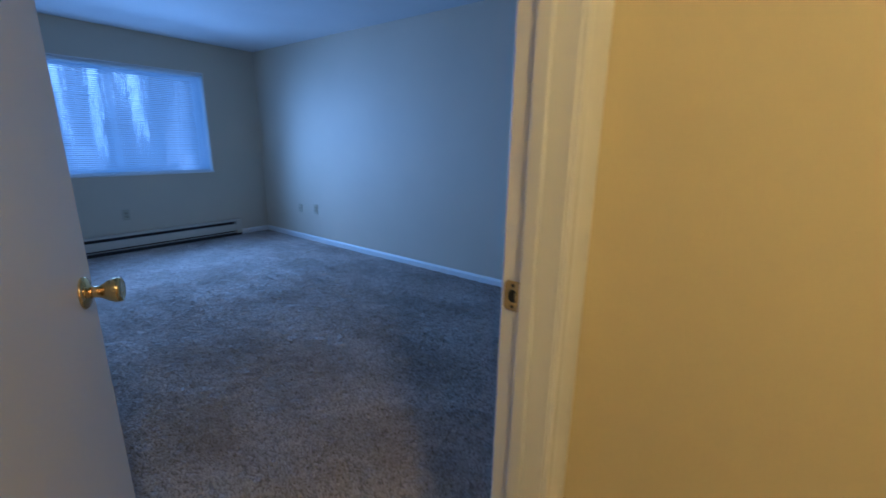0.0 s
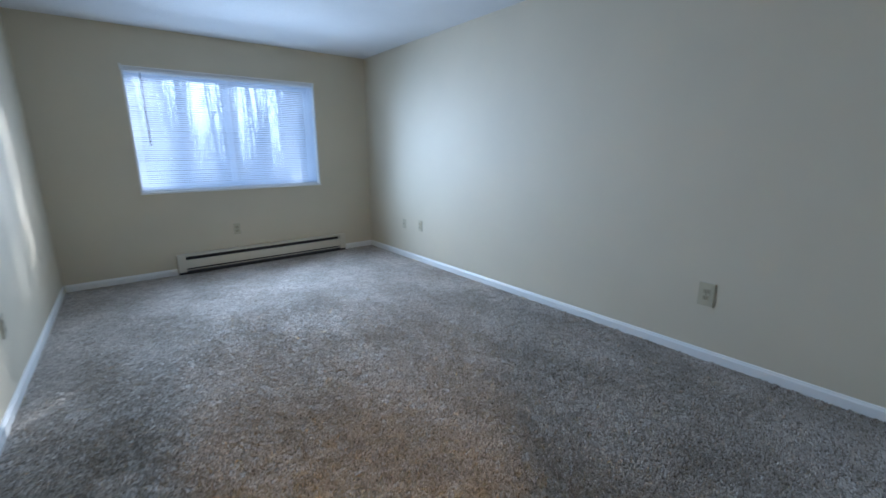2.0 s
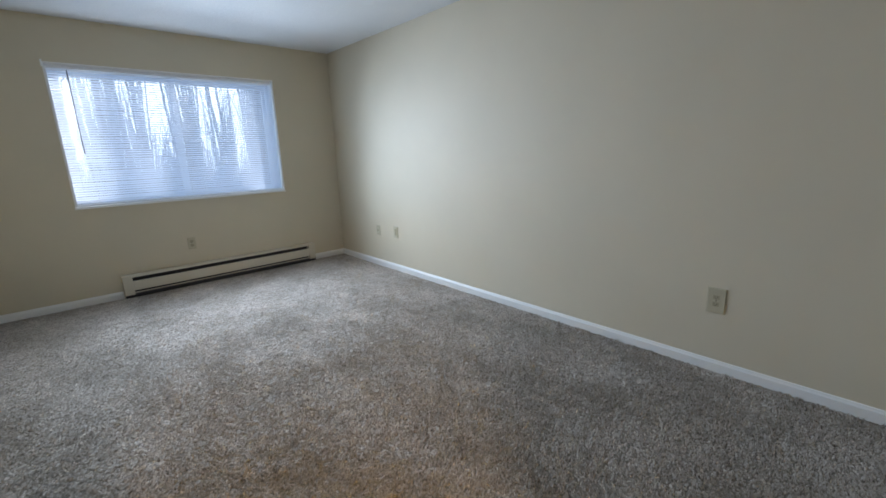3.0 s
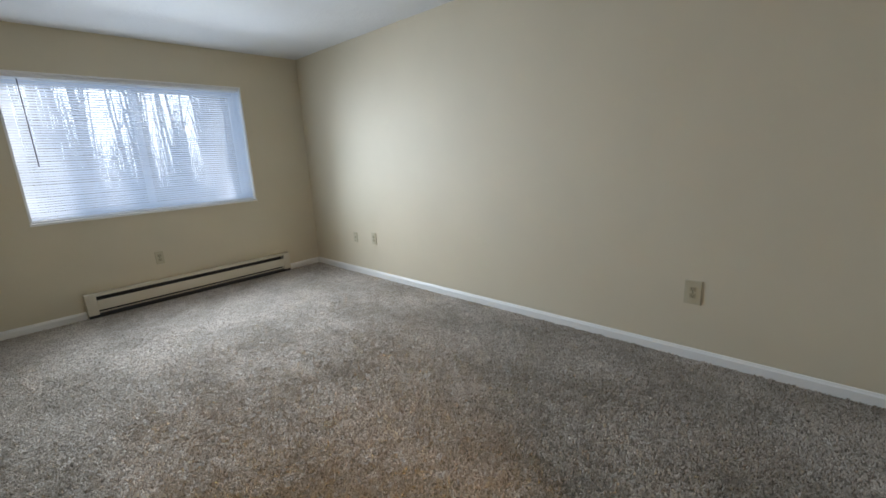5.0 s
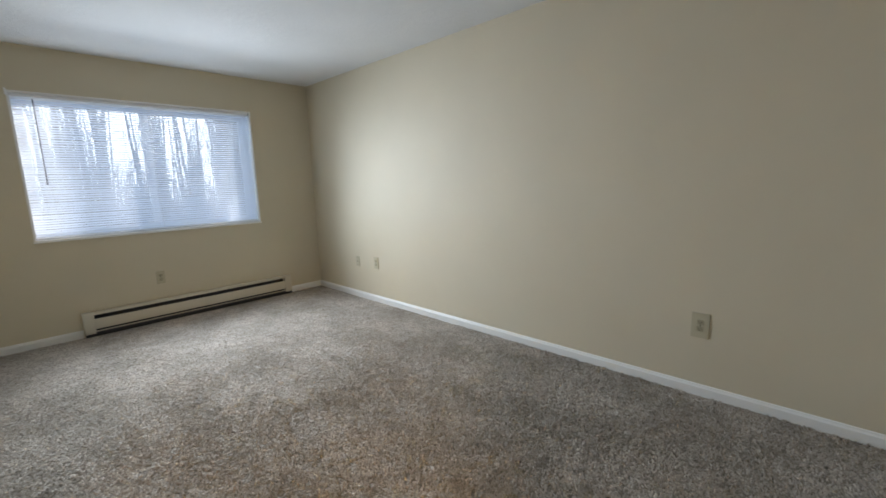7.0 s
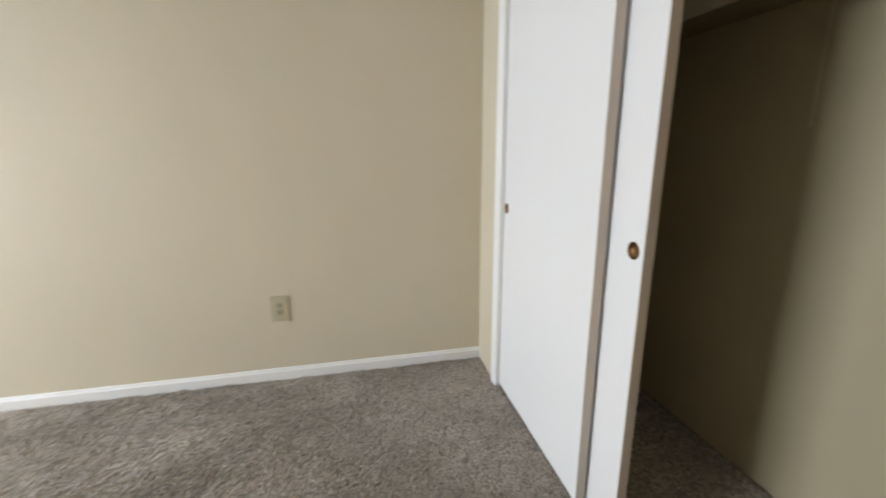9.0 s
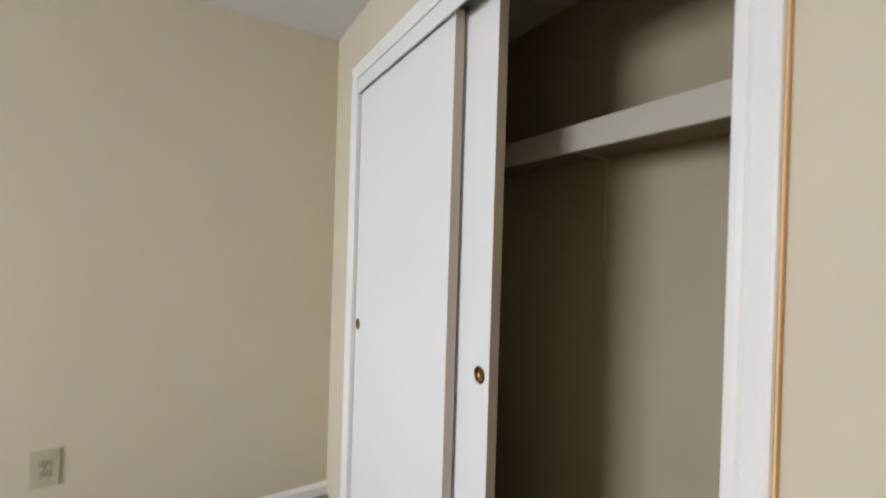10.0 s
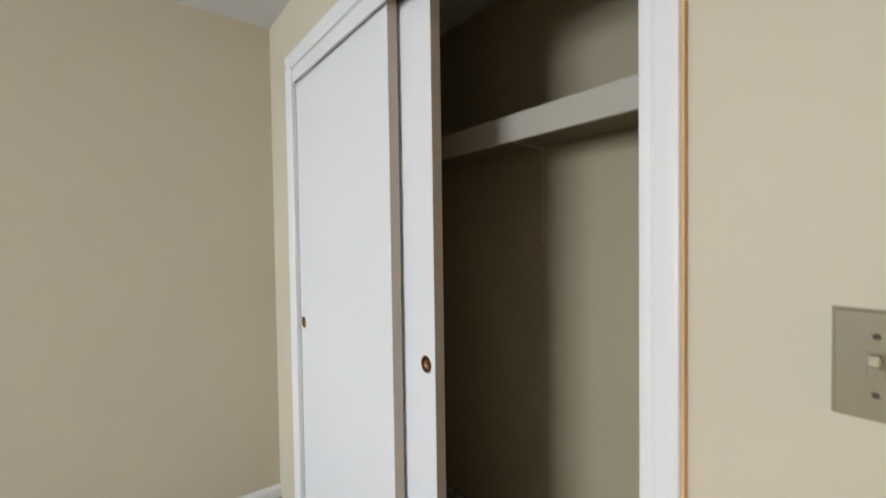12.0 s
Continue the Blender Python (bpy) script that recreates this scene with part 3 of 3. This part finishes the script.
# ---- wall plates ----
def wall_plate(name, label, category, m, w, h, kind):
    """Local x across, z up, y = 0 at the wall and -y out of it."""
    p = empty(name, label, category, m, group="wall plates")
    bm = boxes((-w / 2, w / 2, -0.0065, -0.0005, -h / 2, h / 2))
    top = [e for e in bm.edges if all(v.co.y < -0.006 for v in e.verts)]
    bmesh.ops.bevel(bm, geom=top, offset=0.0035, segments=3, affect="EDGES")
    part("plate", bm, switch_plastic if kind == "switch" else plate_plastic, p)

    def screw(z):
        part("screw", lathe([(0.0034, 0), (0.0034, 0.0009), (0.0022, 0.0014)], 14, pose(0, -0.0064, z, 90, 0, 0)), screw_metal, p)

    if kind == "outlet":
        screw(0)
        for z in (0.020, -0.020):
            f = part("socket_face", boxes((-0.0165, 0.0165, -0.0088, -0.006, z - 0.0135, z + 0.0135), bevel=0.0012), socket_plastic, p)
            for x, hh in ((-0.0065, 0.0045), (0.0065, 0.0036)):
                part("slot", boxes((x - 0.0011, x + 0.0011, -0.0092, -0.0086, z - hh + 0.002, z + hh + 0.002)), slot_black, f)
            part("ground_hole", lathe([(0.0024, 0), (0.0024, 0.0005)], 12, pose(0, -0.0086, z - 0.0075, 90, 0, 0)), slot_black, f)
    elif kind == "jack":
        screw(0.042), screw(-0.042)
        part("jack", boxes((-0.009, 0.009, -0.0095, -0.006, -0.009, 0.009), bevel=0.001), socket_plastic, p)
        part("jack_hole", boxes((-0.0055, 0.0055, -0.0100, -0.0093, -0.0055, 0.004)), slot_black, p)
    elif kind == "switch":
        screw(0.032), screw(-0.032)
        part("toggle_collar", boxes((-0.0072, 0.0072, -0.0082, -0.006, -0.0145, 0.0145), bevel=0.0008), switch_plastic, p)
        bm = boxes((-0.0045, 0.0045, -0.020, 0.0, -0.0055, 0.0055), bevel=0.0015)
        bmesh.ops.transform(bm, matrix=pose(0, -0.0060, 0.001, -24, 0, 0), verts=bm.verts)
        part("toggle", bm, plate_plastic, p)
    return p


EAST = -90
wall_plate("outlet", "beige duplex outlet under the window", "outlet", pose(-1.705, L, 0.425), 0.072, 0.124, "outlet")
wall_plate("outlet", "beige duplex outlet low on the long wall near the corner", "outlet", pose(0, 4.140, 0.424, 0, 0, EAST), 0.080, 0.128, "outlet")
wall_plate("wall_jack", "beige cable jack plate low on the long wall near the corner", "wall jack", pose(0, 4.478, 0.408, 0, 0, EAST), 0.072, 0.116, "jack")
wall_plate("outlet", "beige duplex outlet low in the middle of the long wall", "outlet", pose(0, 1.122, 0.414, 0, 0, EAST), 0.091, 0.146, "outlet")
wall_plate("outlet", "beige duplex outlet low on the side wall", "outlet", pose(west(3.21), 3.21, 0.405, 0, 0, 90 - 1.46), 0.078, 0.124, "outlet")
wall_plate("light_switch", "beige toggle light switch beside the closet casing", "light switch", pose(-2.167, 0, 1.190, 0, 0, 180), 0.072, 0.122, "switch")


# ---- hall lamp ----
def hall_lamp():
    lamp = empty("ceiling_lamp", "round frosted glass hall ceiling lamp glowing warm", "lamp", pose(-3.40, -1.15, H))
    part("base", lathe([(0.15, -0.025), (0.155, -0.02), (0.155, -0.0005)], 32), brass, lamp, "brass base ring", True)
    part("shade", lathe([(0.02, -0.105), (0.07, -0.095), (0.11, -0.07), (0.135, -0.045), (0.142, -0.026)], 32), lamp_glass, lamp, "glowing frosted glass shade", True)


hall_lamp()


# ---- outside ----
GROUND = -3.0


def fall(y):
    """Height of the wooded slope, which drops away from the house."""
    f = max(0.0, min(1.0, (y - 12) / 110))
    return GROUND - 10 * f * f * (3 - 2 * f)


bm = bmesh.new()
bmesh.ops.create_grid(bm, x_segments=150, y_segments=150, size=600)
for v in bm.verts:
    v.co.z = fall(v.co.y)
structure("ground", bm, litter, "brown leaf-littered woodland ground falling away from the house", "ground")

# added glowing sheet, in place of pale haze, closes the valley behind the woods
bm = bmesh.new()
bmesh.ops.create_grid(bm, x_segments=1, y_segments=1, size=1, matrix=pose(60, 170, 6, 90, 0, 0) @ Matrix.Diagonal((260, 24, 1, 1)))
structure("backdrop", bm, haze_glow, "glowing sheet added for the pale distance beyond the woods", "backdrop")


def tube(bm, points, radii, sides=7):
    prev = None
    for (p, r), q in zip(zip(points, radii), points[1:] + [points[-1] * 2 - points[-2]]):
        d = (q - p).normalized()
        u = d.orthogonal().normalized()
        v = d.cross(u)
        ring_ = [bm.verts.new(p + r * (math.cos(2 * math.pi * i / sides) * u + math.sin(2 * math.pi * i / sides) * v)) for i in range(sides)]
        if prev:
            best = min(range(sides), key=lambda k: (ring_[k].co - prev[0].co).length)
            ring_ = ring_[best:] + ring_[:best]
            for i in range(sides):
                bm.faces.new((prev[i], prev[(i + 1) % sides], ring_[(i + 1) % sides], ring_[i]))
        prev = ring_


def bare_tree(rng, height, girth, fork):
    t = empty("bare_tree", "bare grey-brown winter tree with thin branches", "tree", group="woods outside the window")
    bm, tw = bmesh.new(), bmesh.new()
    lean = Vector((rng.uniform(-0.06, 0.06), rng.uniform(-0.06, 0.06), 1))
    pts, p = [], Vector((0, 0, -0.1))
    n = 9
    for i in range(n + 1):
        pts.append(p.copy())
        p = p + (lean + Vector((rng.uniform(-0.05, 0.05), rng.uniform(-0.05, 0.05), 0))) * height / n
    tube(bm, pts, [girth * (1 - 0.88 * i / n) for i in range(n + 1)], 9)
    for k in range(fork):
        f = rng.uniform(0.42, 0.97)
        i = min(int(f * n), n - 1)
        base = pts[i].lerp(pts[i + 1], f * n - i)
        ang, rise = rng.uniform(0, 2 * math.pi), rng.uniform(1.0, 2.4)
        d = Vector((math.cos(ang), math.sin(ang), rise)).normalized()
        ln = height * rng.uniform(0.10, 0.24) * (1.1 - f * 0.6)
        lp, r0 = [base], girth * (1 - 0.88 * f) * 0.55
        for s in range(4):
            d = (d + Vector((rng.uniform(-0.22, 0.22), rng.uniform(-0.22, 0.22), rng.uniform(-0.02, 0.2)))).normalized()
            lp.append(lp[-1] + d * ln / 4)
        tube(tw, lp, [r0 * (1 - 0.2 * s) for s in range(5)], 5)
        for s in range(1, 5):
            for _ in range(2):
                d2 = (d + Vector((rng.uniform(-0.9, 0.9), rng.uniform(-0.9, 0.9), rng.uniform(-0.2, 0.6)))).normalized()
                q = lp[s] + d2 * ln * rng.uniform(0.12, 0.3)
                q2 = q + (d2 + Vector((rng.uniform(-0.4, 0.4), rng.uniform(-0.4, 0.4), 0.2))).normalized() * ln * 0.2
                tube(tw, [lp[s], q, q2], [r0 * 0.3, r0 * 0.2, r0 * 0.08], 4)
    part("trunk", bm, bark, t, "", True)
    part("crown", tw, bark, t, "thin bare branches")
    return t


def pine_tree(rng, height, girth):
    t = empty("pine_tree", "tall dark green pine with ragged boughs", "tree", group="woods outside the window")
    bm, nd = bmesh.new(), bmesh.new()
    n = 8
    pts = [Vector((rng.uniform(-0.06, 0.06), rng.uniform(-0.06, 0.06), height * i / n)) for i in range(n + 1)]
    tube(bm, pts, [girth * (1 - 0.9 * i / n) for i in range(n + 1)], 8)
    for k in range(58):
        f = rng.uniform(0.18, 0.98)
        z, ang = height * f, rng.uniform(0, 2 * math.pi)
        ln = (0.5 + 2.3 * (1 - f)) * rng.uniform(0.6, 1.1)
        d = Vector((math.cos(ang), math.sin(ang), rng.uniform(-0.25, 0.25)))
        a = Vector((0, 0, z))
        tube(bm, [a, a + d * ln * 0.5, a + d * ln + Vector((0, 0, -0.1 * ln))], [0.03, 0.02, 0.008], 4)
        for s in range(16):
            q = a + d * ln * rng.uniform(0.25, 1.05) + Vector((rng.uniform(-0.25, 0.25), rng.uniform(-0.25, 0.25), rng.uniform(-0.22, 0.12)))
            u = Vector((rng.uniform(-1, 1), rng.uniform(-1, 1), rng.uniform(-0.5, 0.5))).normalized() * rng.uniform(0.10, 0.22)
            v = Vector((rng.uniform(-1, 1), rng.uniform(-1, 1), rng.uniform(-0.8, 0.4))).normalized() * rng.uniform(0.05, 0.11)
            nd.faces.new([nd.verts.new(q + c) for c in (-u, v * 0.8, u, -v)])
    part("trunk", bm, bark, t, "", True)
    part("crown", nd, needles, t, "ragged dark green needle boughs")
    return t


def slope(y):
    return fall(y) - 0.3


# clearings between the stands of trees: bearing east of north as seen from the room, half width
CLEARINGS = ((0.030, 0.019), (0.101, 0.008), (0.161, 0.026), (0.200, 0.006), (0.241, 0.014), (0.267, 0.006), (0.308, 0.018))


def cleared(x, y, margin=0.0):
    s = (x + 2.6) / (y - 0.57)
    return any(abs(s - a) < w + margin for a, w in CLEARINGS)


def far_woods():
    """Thin far trunks up the hillside, too many to count."""
    rng = random.Random(11)
    bm = bmesh.new()
    for _ in range(1500):
        y = rng.uniform(50, 125)
        x = -2.6 + (y - 5.4) * rng.uniform(-0.08, 0.8)
        h, g = rng.uniform(17, 30), rng.uniform(0.10, 0.26)
        if cleared(x, y):
            h = rng.uniform(4, 10)
        p = Vector((x, y, slope(y)))
        d = Vector((rng.uniform(-0.07, 0.07), rng.uniform(-0.07, 0.07), 1))
        tube(bm, [p, p + d * h * 0.5, p + d * h + Vector((rng.uniform(-0.6, 0.6), 0, 0))], [g, g * 0.65, g * 0.12], 5)
        for _ in range(5):
            q = p + d * h * rng.uniform(0.45, 0.9)
            e = Vector((rng.uniform(-1, 1), rng.uniform(-1, 1), rng.uniform(1.0, 2.0))).normalized()
            tube(bm, [q, q + e * 1.2, q + e * 2.6 + Vector((0, 0, 0.5))], [g * 0.3, g * 0.2, g * 0.05], 4)
    tagged(link(bm, "far_woods", hazed_bark), "bare grey-brown far trees up a wooded slope, haze put into their pale bark", "woods", kind="stuff")


far_woods()


def undergrowth():
    """Leafless brush and saplings between the trunks."""
    rng = random.Random(5)
    bm = bmesh.new()
    for _ in range(1800):
        y = rng.uniform(20, 95)
        p = Vector((-2.6 + (y - 5.4) * rng.uniform(-0.08, 0.7), y, slope(y)))
        h = rng.uniform(2.5, 7.5) if cleared(p.x, y) else rng.uniform(4.0, 13.0)
        d = Vector((rng.uniform(-0.25, 0.25), rng.uniform(-0.2, 0.2), 1))
        g = rng.uniform(0.012, 0.045)
        q = p + d * h * 0.55
        tube(bm, [p, q, q + (d + Vector((rng.uniform(-0.3, 0.3), 0, 0))) * h * 0.45], [g, g * 0.7, g * 0.2], 4)
        for _ in range(4):
            q2 = p + d * h * rng.uniform(0.3, 0.85)
            e = Vector((rng.uniform(-1, 1), rng.uniform(-1, 1), rng.uniform(0.5, 1.6))).normalized() * rng.uniform(0.5, 1.6)
            tube(bm, [q2, q2 + e * 0.6, q2 + e], [g * 0.5, g * 0.35, g * 0.15], 3)
    tagged(link(bm, "undergrowth", bark), "tangled leafless brush and saplings under the trees", "brush", kind="stuff")


undergrowth()


def woods():
    rng = random.Random(7)
    kinds = [bare_tree(rng, rng.uniform(14, 19), rng.uniform(0.08, 0.17), 24) for _ in range(5)]
    kinds += [pine_tree(rng, 15, 0.16), pine_tree(rng, 12, 0.13)]
    spots = []
    tries = 0
    while len(spots) < 124 and tries < 6000:
        tries += 1
        y = 14 + 40 * rng.random()
        # the easternmost trees stand out of view, added to break up the sun
        x = -2.6 + (y - 5.4) * rng.uniform(-0.06, 1.15)
        if not cleared(x, y, 0.010) and all((x - a) ** 2 + (y - b2) ** 2 > 0.9 ** 2 for a, b2 in spots):
            spots.append((x, y))
    for i, (x, y) in enumerate(spots):
        k = rng.choices(range(7), (6, 6, 6, 6, 6, 1 if y > 20 and not cleared(x, y, 0.05) else 0, 1 if y > 20 and not cleared(x, y, 0.05) else 0))[0]
        m = pose(x, y, slope(y), 0, 0, rng.uniform(0, 360))
        if i < 7:
            kinds[i].matrix_basis = m if i < 5 else pose(9 + 5 * (i - 5), 24 + 6 * (i - 5), slope(24 + 6 * (i - 5)))
        else:
            copy_thing(kinds[k], m)


woods()


# ---- carpet pile ----
def carpet_pile(name, x0, x1, y0, y1, per_m2, trodden, fresh, seed):
    """Leaning tufts of yarn whose lean drifts in patches, as brushed pile does."""
    rng = np.random.default_rng(seed)
    n = int((x1 - x0) * (y1 - y0) * per_m2)
    px, py = rng.uniform(x0, x1, n), rng.uniform(y0, y1, n)
    wx = west(py)
    keep = (px > wx + 0.012)
    px, py = px[keep], py[keep]
    n = len(px)
    # trodden pile near the doors, flatter and finer towards the window: (size, height)
    far = np.clip((py - 1.2) / 2.8, 0, 1)
    far = far * far * (3 - 2 * far)
    size, height = [a + (b2 - a) * far for a, b2 in zip(trodden, fresh)]
    drift = 2.2 * np.sin(1.7 * px + 1.1 * np.sin(2.3 * py)) + 1.6 * np.sin(2.9 * py - 1.3 * px) + np.sin(7.1 * px + 5.3 * py)
    ang = drift + rng.normal(0, 1.7, n)
    lean = size * rng.uniform(0.1, 0.75, n)
    # dents and tufted lumps a few centimetres across
    lump = np.zeros(n)
    for cell, amount in ((0.013, 0.40), (0.024, 0.34), (0.065, 0.26)):
        grid = rng.uniform(0, 1, (int((x1 - x0) / cell) + 3, int((y1 - y0) / cell) + 3))
        gx, gy = (px - x0) / cell, (py - y0) / cell
        ix, iy = gx.astype(int), gy.astype(int)
        fx, fy = gx - ix, gy - iy
        lump += amount * ((grid[ix, iy] * (1 - fx) + grid[ix + 1, iy] * fx) * (1 - fy) + (grid[ix, iy + 1] * (1 - fx) + grid[ix + 1, iy + 1] * fx) * fy)
    lump = np.clip(0.5 + 1.45 * (lump - 0.5), 0, 1)
    hgt = height * rng.uniform(0.55, 1.15, n) * (0.2 + 1.6 * lump)
    s = size * rng.uniform(0.7, 1.3, n)
    rot = rng.uniform(0, 2 * np.pi, n)
    co = np.zeros((n, 4, 3))
    for k in range(3):
        a = rot + k * 2 * np.pi / 3
        co[:, k, 0], co[:, k, 1], co[:, k, 2] = px + s * 0.62 * np.cos(a), py + s * 0.62 * np.sin(a), LOW + 0.0008
    co[:, 3, 0], co[:, 3, 1], co[:, 3, 2] = px + lean * np.cos(ang), py + lean * np.sin(ang), LOW + hgt
    faces = np.array([[0, 1, 3], [1, 2, 3], [2, 0, 3]])[None] + (np.arange(n) * 4)[:, None, None]
    me = bpy.data.meshes.new(name)
    me.vertices.add(n * 4)
    me.vertices.foreach_set("co", co.ravel())
    me.loops.add(n * 9)
    me.loops.foreach_set("vertex_index", faces.ravel().astype(np.int32))
    me.polygons.add(n * 3)
    me.polygons.foreach_set("loop_start", np.arange(0, n * 9, 3, dtype=np.int32))
    me.update(calc_edges=True)
    me.materials.append(carpet_yarn)
    tagged(new(name, me), "soft taupe cut-pile carpet tufts with brushed patches", "carpet", kind="stuff")


carpet_pile("carpet_pile", -3.36, -0.014, -0.03, L - 0.014, 24000, (0.0088, 0.0115), (0.0092, 0.0058), 3)
carpet_pile("carpet_pile", -2.32, -0.014, CB + 0.014, -0.03, 9000, (0.0110, 0.012), (0.0110, 0.012), 5)
